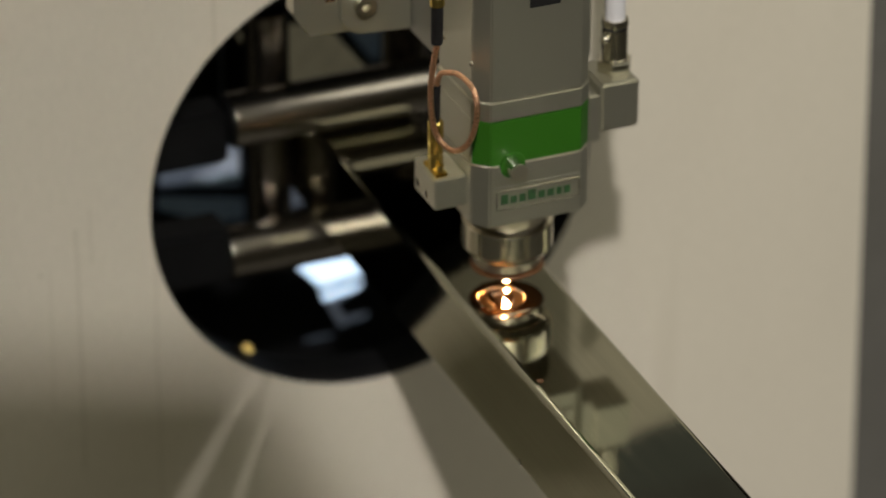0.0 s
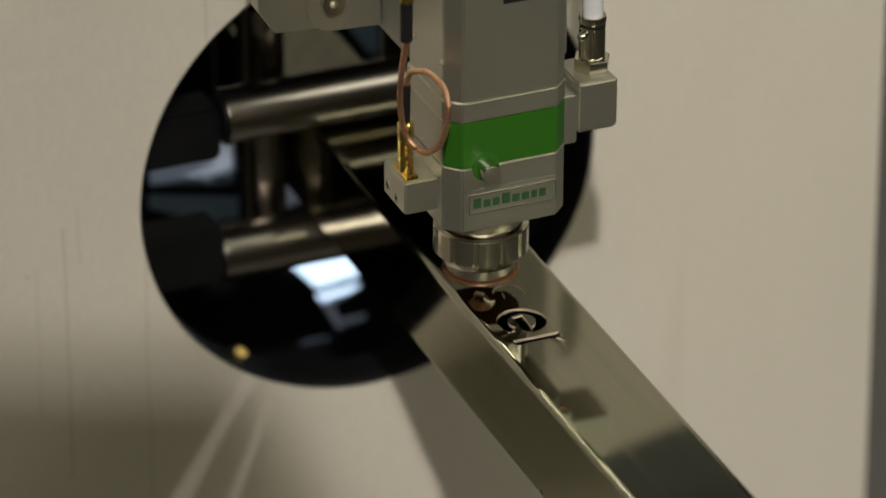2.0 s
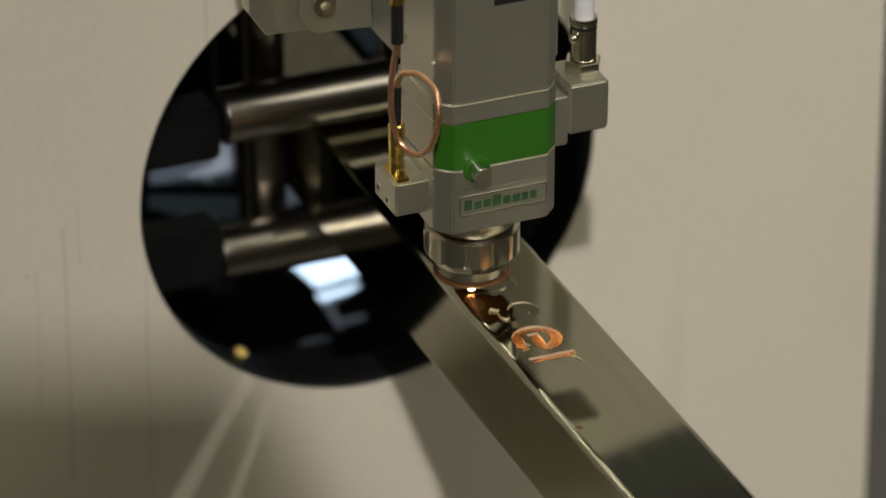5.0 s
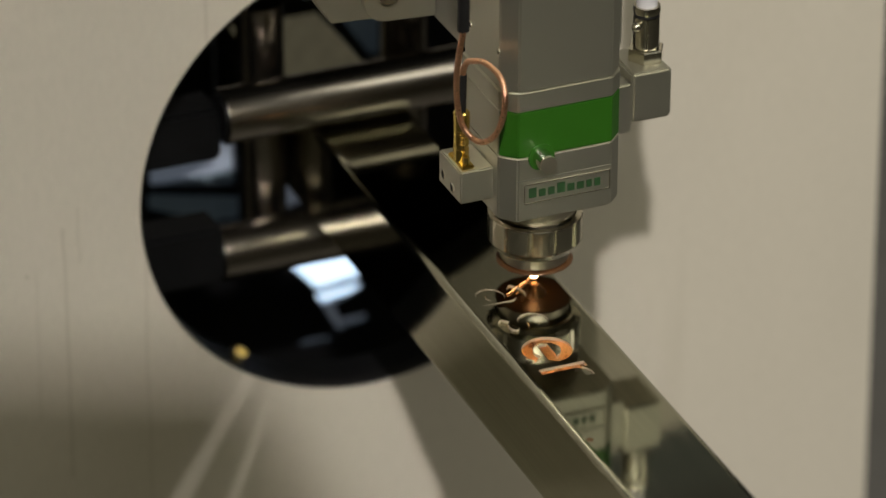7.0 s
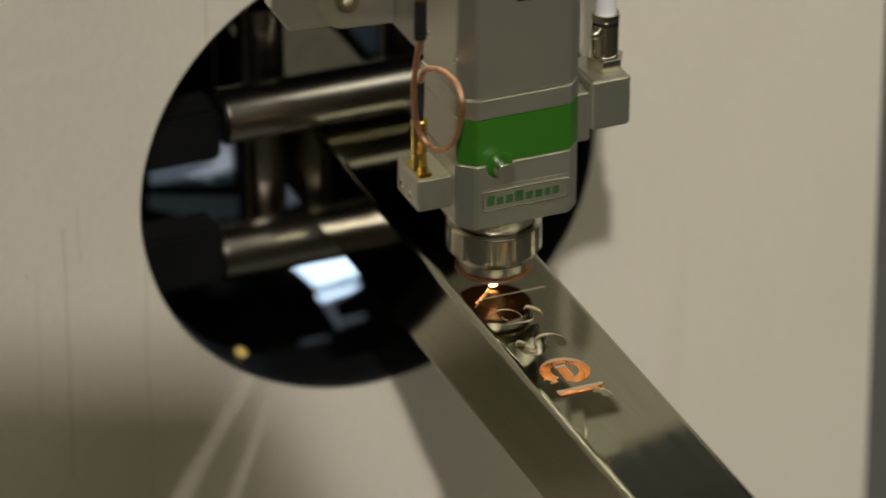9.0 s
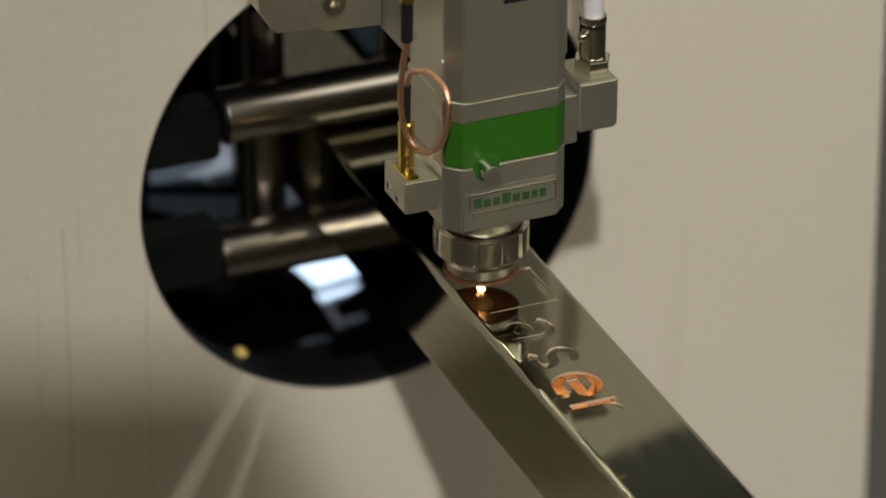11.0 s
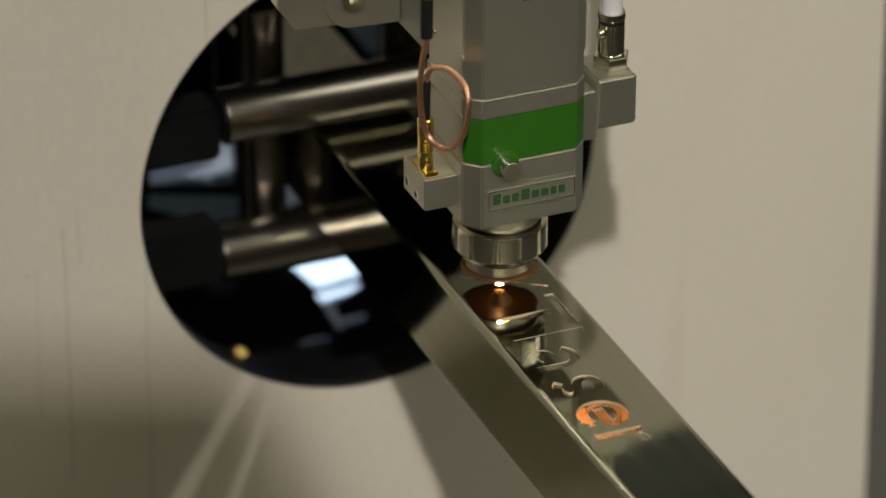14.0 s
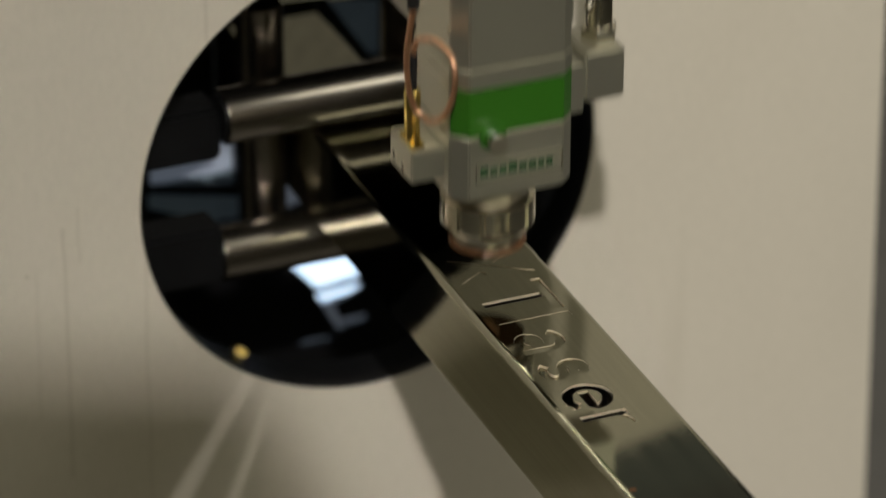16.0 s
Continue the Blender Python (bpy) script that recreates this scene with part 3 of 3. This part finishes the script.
    part("sleeve", rod((-0.0445, -0.0227, 0.1400), (-0.0445, -0.0229, 0.1590), 0.0027, 0.0004, 16), RUBBER, cable, "black cable sleeve")
    part("plug", lathe([(0.0034, 0.0), (0.0034, 0.004), (0.0030, 0.0045), (0.0036, 0.005), (0.0036, 0.016), (0.001, 0.016), (0.001, 0.0)], Matrix.Translation((-0.0445, -0.0229, 0.1588)), 16, closed=True), GOLD, cable, "gold plug")
    # gas fitting on the other side
    part("flange", bevel(box(0.0284, 0.0412, -0.0100, 0.0150, 0.0685, 0.0925), 0.0008), ALU, ob)
    gas = part("gas_block", bevel(box(0.0414, 0.0605, -0.0100, 0.0160, 0.0728, 0.0968), 0.0012), ALU, ob, "metal gas inlet block")
    mid = Matrix.Translation((0.0535, 0.0030, 0.0))
    part("hex_nut", lathe([(0.0080, 0.0968), (0.0085, 0.0974), (0.0085, 0.1022), (0.0080, 0.1028), (0.0030, 0.1028), (0.0030, 0.0968)], mid, 6, closed=True), CHROME, gas, "hexagon nut")
    part("fitting", lathe([(0.0030, 0.1028), (0.0057, 0.1030), (0.0059, 0.1036), (0.0059, 0.1180), (0.0030, 0.1182)], mid, 40, closed=True), CHROME, gas, "chrome push fitting")
    part("seal", lathe([(0.0030, 0.1182), (0.0057, 0.1182), (0.0057, 0.1196), (0.0030, 0.1196)], mid, 40, closed=True), RUBBER, gas)
    part("release_ring", lathe([(0.0030, 0.1196), (0.0060, 0.1197), (0.0062, 0.1212), (0.0059, 0.1230), (0.0030, 0.1230)], mid, 40, closed=True), CHROME, gas)
    part("hose", cord([(0.0535, 0.0030, 0.1200), (0.0534, 0.0032, 0.160), (0.0530, 0.0040, 0.21), (0.0520, 0.0050, 0.27)], 0.0047, 20), HOSE, gas, "milky gas hose")
    ball = bmesh.new()
    bmesh.ops.create_uvsphere(ball, u_segments=20, v_segments=12, radius=0.0022, matrix=Matrix.Translation((0.0468, -0.0010, 0.1150)))
    part("bleed_screw", ball, CHROME, gas, "small round bleed screw")
    part("side_plate", bevel(box(0.0284, 0.0325, -0.0170, 0.0140, 0.1165, 0.34), 0.0007), ALU, ob)
    for y, z in ((0.0070, 0.1265), (-0.0235, 0.1275)):
        part("screw", rod((-0.0280, y, z), (-0.0288, y, z), 0.0013, 0.0002, 16), CHROME, ob)
    spot = bmesh.new()
    bmesh.ops.create_icosphere(spot, subdivisions=2, radius=0.0013)
    bmesh.ops.scale(spot, vec=(1.4, 1.2, 0.75), verts=spot.verts)
    glow = part("laser_spot", spot, HOT, ob, "white-hot glowing cutting point")
    spray = lathe([(0.0005, -0.0020), (0.0009, -0.0080), (0.0014, -0.0200), (0.0004, -0.0280)], Matrix(), 16)
    jet = part("molten_spray", spray, SPRAY, ob, "glowing orange jet of molten metal under the cut")
    trail = part("spark_streak", rod((-0.0006, -0.0006, 0.0006), (-0.0150, -0.0150, 0.0006), 0.00007, 0.00002, 8), STREAK, ob, "glowing orange streak along the fresh cut")
    fork = part("spark_streak", rod((0.0006, -0.0004, 0.0006), (0.0060, -0.0130, 0.0006), 0.00007, 0.00002, 8), STREAK, ob, "glowing orange streak along the fresh cut")
    return ob, glow, jet, trail, fork


head, glow, jet, trail, fork = cutting_head()

# ---- behind the chuck ----
solid("machine_bed", box(-0.45, 0.45, 0.18, 1.0, -0.62, -0.58, 0.004), BLACK, "dark machine bed behind the chuck", "machine bed", "structure")


def spark(points, r):
    """A thin glowing spark trail; it lies along the tube's hollow until it flies out."""
    ob = tagged(new("spark", mesh_of("spark", cord(points, r, 6, 6), SPARK)), "thin white-hot spark trail flying off the cut", "spark", "sparks off the cut")
    return ob


sparks = [spark([(-0.0060, -0.185, 0.0290), (0.012, -0.186, 0.0225), (0.035, -0.188, 0.0180), (0.060, -0.190, 0.0138)], 0.00008),
          spark([(-0.0110, -0.185, 0.0250), (-0.002, -0.187, 0.0222), (0.006, -0.190, 0.0205)], 0.00006),
          spark([(-0.0080, -0.184, 0.0240), (0.008, -0.186, 0.0215), (0.024, -0.187, 0.0205), (0.030, -0.188, 0.0160)], 0.00005),
          spark([(-0.0060, -0.185, 0.0290), (0.014, -0.188, 0.0330), (0.045, -0.196, 0.0240), (0.085, -0.207, 0.0080)], 0.00022),
          spark([(-0.0080, -0.185, 0.0260), (0.010, -0.190, 0.0250), (0.042, -0.200, 0.0130), (0.082, -0.212, -0.0060)], 0.00025),
          spark([(-0.0080, -0.184, 0.0250), (0.000, -0.196, 0.0230), (0.012, -0.203, 0.0240), (0.020, -0.196, 0.0260)], 0.00030),
          spark([(0.026, -0.210, 0.0230), (0.040, -0.216, 0.0170), (0.062, -0.226, 0.0040)], 0.00016)]


def motions():
    x_z = [(0.0, 0.0035, 0.0), (0.1, 0.0056, 0.0), (0.2, 0.0050, 0.0), (0.3, 0.0049, 0.0), (0.4, 0.0006, 0.0), (0.5, -0.0061, 0.0), (0.6, -0.0093, 0.0),
           (0.8, -0.0094, 0.0), (1.0, -0.0120, 0.0), (1.5, -0.0151, 0.0), (1.6, -0.0098, 0.0180), (1.7, -0.0094, 0.0290), (1.8, -0.0090, 0.0310),
           (1.9, -0.0090, 0.0180), (2.0, -0.0103, 0.0), (2.1, -0.0104, 0.0), (2.2, -0.0057, 0.0), (2.3, 0.0020, 0.0), (2.4, 0.0047, 0.0), (2.5, 0.0039, 0.0),
           (2.8, -0.0016, 0.0), (3.0, 0.0010, 0.0), (3.2, -0.0104, 0.0), (3.3, -0.0123, 0.0), (3.4, -0.0062, 0.0), (3.5, -0.0065, 0.0), (3.6, -0.0062, 0.0),
           (3.8, -0.0021, 0.0), (3.9, -0.0035, 0.0), (4.0, -0.0099, 0.0), (4.1, -0.0158, 0.0), (4.2, -0.0145, 0.0), (6.3, -0.0150, 0.0), (6.5, -0.0157, 0.0),
           (6.6, -0.0068, 0.0), (6.7, 0.0020, 0.0), (6.8, 0.0113, 0.0), (6.9, 0.0154, 0.0), (7.0, 0.0157, 0.0), (7.2, 0.0167, 0.0), (7.3, 0.0148, 0.0),
           (7.4, 0.0052, 0.0), (7.5, 0.0010, 0.0), (7.6, -0.0002, 0.0), (7.7, -0.0021, 0.0200), (7.8, -0.0030, 0.0310), (7.9, -0.0029, 0.0310),
           (8.0, -0.0028, 0.0189), (8.1, -0.0049, 0.0020), (8.2, -0.0035, 0.0), (8.3, -0.0062, 0.0), (8.4, -0.0158, 0.0), (8.5, -0.0165, 0.0), (8.8, -0.0131, 0.0),
           (9.0, -0.0040, 0.0), (9.2, 0.0080, 0.0), (9.6, 0.0155, 0.0), (10.1, 0.0040, 0.0), (10.7, -0.0150, 0.0), (11.1, -0.0075, 0.0), (11.2, -0.0059, 0.0120),
           (11.3, -0.0066, 0.0275), (11.4, -0.0049, 0.0310), (11.5, -0.0066, 0.0214), (11.6, -0.0067, 0.0040), (11.7, -0.0069, 0.0), (11.8, -0.0076, 0.0),
           (12.0, -0.0002, 0.0), (12.2, 0.0094, 0.0), (12.5, 0.0145, 0.0), (12.8, 0.0067, 0.0), (13.0, 0.0027, 0.0), (13.2, 0.0107, 0.0), (13.5, 0.0145, 0.0),
           (13.7, 0.0121, 0.0), (13.9, -0.0008, 0.0), (14.0, -0.0011, 0.0), (14.2, -0.0116, 0.0), (14.5, -0.0161, 0.0), (14.7, -0.0116, 0.0), (15.0, -0.0041, 0.0),
           (15.2, -0.0123, 0.0), (15.5, -0.0158, 0.0), (15.8, -0.0082, 0.0), (15.9, -0.0076, 0.0), (16.0, -0.0072, 0.0146)]
    walk(head, [(t, pose(x, -0.1565, ZT + z)) for t, x, z in x_z])
    fed = [(0.0, 0.0905), (0.3, 0.0892), (0.5, 0.0767), (1.0, 0.0749), (1.3, 0.0842), (1.5, 0.0878), (1.8, 0.0697), (2.0, 0.0702), (2.3, 0.0702), (2.5, 0.0537),
           (3.0, 0.0625), (3.5, 0.0625), (3.9, 0.0577), (4.0, 0.0531), (4.2, 0.0592), (6.3, 0.0421), (6.5, 0.0438), (7.0, 0.0428), (7.5, 0.0366), (7.7, 0.0262),
           (8.1, 0.0160), (8.5, 0.0157), (9.0, 0.0237), (11.3, 0.0042), (11.5, -0.0008), (12.0, -0.0054), (12.5, -0.0005), (13.0, -0.0108), (13.5, -0.0257),
           (14.0, -0.0154), (14.5, -0.0208), (15.0, -0.0108), (15.5, 0.0038), (16.0, 0.0)]
    walk(tube, [(t, pose(0, y, 0)) for t, y in fed])
    # the beam is off while the head lifts: the glow draws back into the nozzle
    on, off = pose(0, 0, 0), pose(0, 0, 0.085)
    aside, back = pose(0, 0, 0, 0, 0, -12), pose(0, 0, 0, 0, 0, 6)
    beam = [(0.0, on), (1.45, on), (1.5, off), (2.0, off), (2.1, on), (7.55, on), (7.6, off), (8.1, off), (8.2, on), (11.0, on), (11.1, off), (11.7, off), (11.8, on),
            (15.85, on), (15.95, off), (16.0, off)]
    walk(glow, beam)
    walk(jet, beam)
    walk(trail, [(0.0, off), (6.55, off), (6.6, aside), (7.45, aside), (7.5, off), (8.85, off), (8.9, on), (9.4, on), (9.45, off), (11.9, off), (11.95, back), (12.05, back), (12.1, off), (12.2, off),
                 (12.25, aside), (13.4, aside), (13.45, off), (16.0, off)])
    walk(fork, [(0.0, off), (12.2, off), (12.25, on), (13.6, on), (13.65, off), (16.0, off)])
    # sparks rest inside the tube and fly out for a moment
    for ob, start, end in zip(sparks, (15.44, 15.25, 15.4, 15.24, 15.24, 15.24, 15.24), (15.6, 15.7, 15.65, 15.33, 15.33, 15.33, 15.33)):
        inside, out = pose(0.0, 0.60, -0.010, 0, 0, 75), pose(0, 0, 0)
        walk(ob, [(0.0, inside), (start, inside), (start + 0.04, out), (end, out), (end + 0.04, inside), (16.0, inside)])
    # each piece stays flush until it is cut free, then sinks, tilts or drops into the tube
    freed = [(0, 4), (0, 3), (0, 0), (0, 0), (0, 0), (0, 0), (1.45, 5), (4.1, 3), (6.2, 1), (7.5, 1), (9.9, 3), (11.1, 2), (13.0, 1), (14.0, 1), (15.8, 1)]
    floor_of_tube = Matrix.Translation((0, 0.075, ZB + 2 * WALL + 0.0004 - ZT))
    for strip, (t, how) in zip(strips, freed):
        rest = strip.matrix_basis.copy()
        fallen = floor_of_tube @ rest
        walk(strip, [(0.0, rest), (t, rest), (t + 0.1, fallen), (16.0, fallen)] if t else [(0.0, fallen), (16.0, fallen)])
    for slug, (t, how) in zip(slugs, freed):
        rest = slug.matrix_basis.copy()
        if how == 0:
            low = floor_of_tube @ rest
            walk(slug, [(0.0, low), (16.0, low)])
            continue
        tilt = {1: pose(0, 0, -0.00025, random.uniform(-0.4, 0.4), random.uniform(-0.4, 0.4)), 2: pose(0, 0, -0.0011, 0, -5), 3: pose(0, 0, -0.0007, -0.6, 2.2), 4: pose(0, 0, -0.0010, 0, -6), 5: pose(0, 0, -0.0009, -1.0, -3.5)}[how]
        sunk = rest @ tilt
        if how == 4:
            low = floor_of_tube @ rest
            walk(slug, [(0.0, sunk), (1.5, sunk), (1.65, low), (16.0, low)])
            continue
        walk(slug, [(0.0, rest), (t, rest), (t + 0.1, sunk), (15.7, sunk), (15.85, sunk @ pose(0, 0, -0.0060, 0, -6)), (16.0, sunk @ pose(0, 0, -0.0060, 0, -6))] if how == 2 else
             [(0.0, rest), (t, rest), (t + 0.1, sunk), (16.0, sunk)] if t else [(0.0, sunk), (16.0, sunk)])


motions()
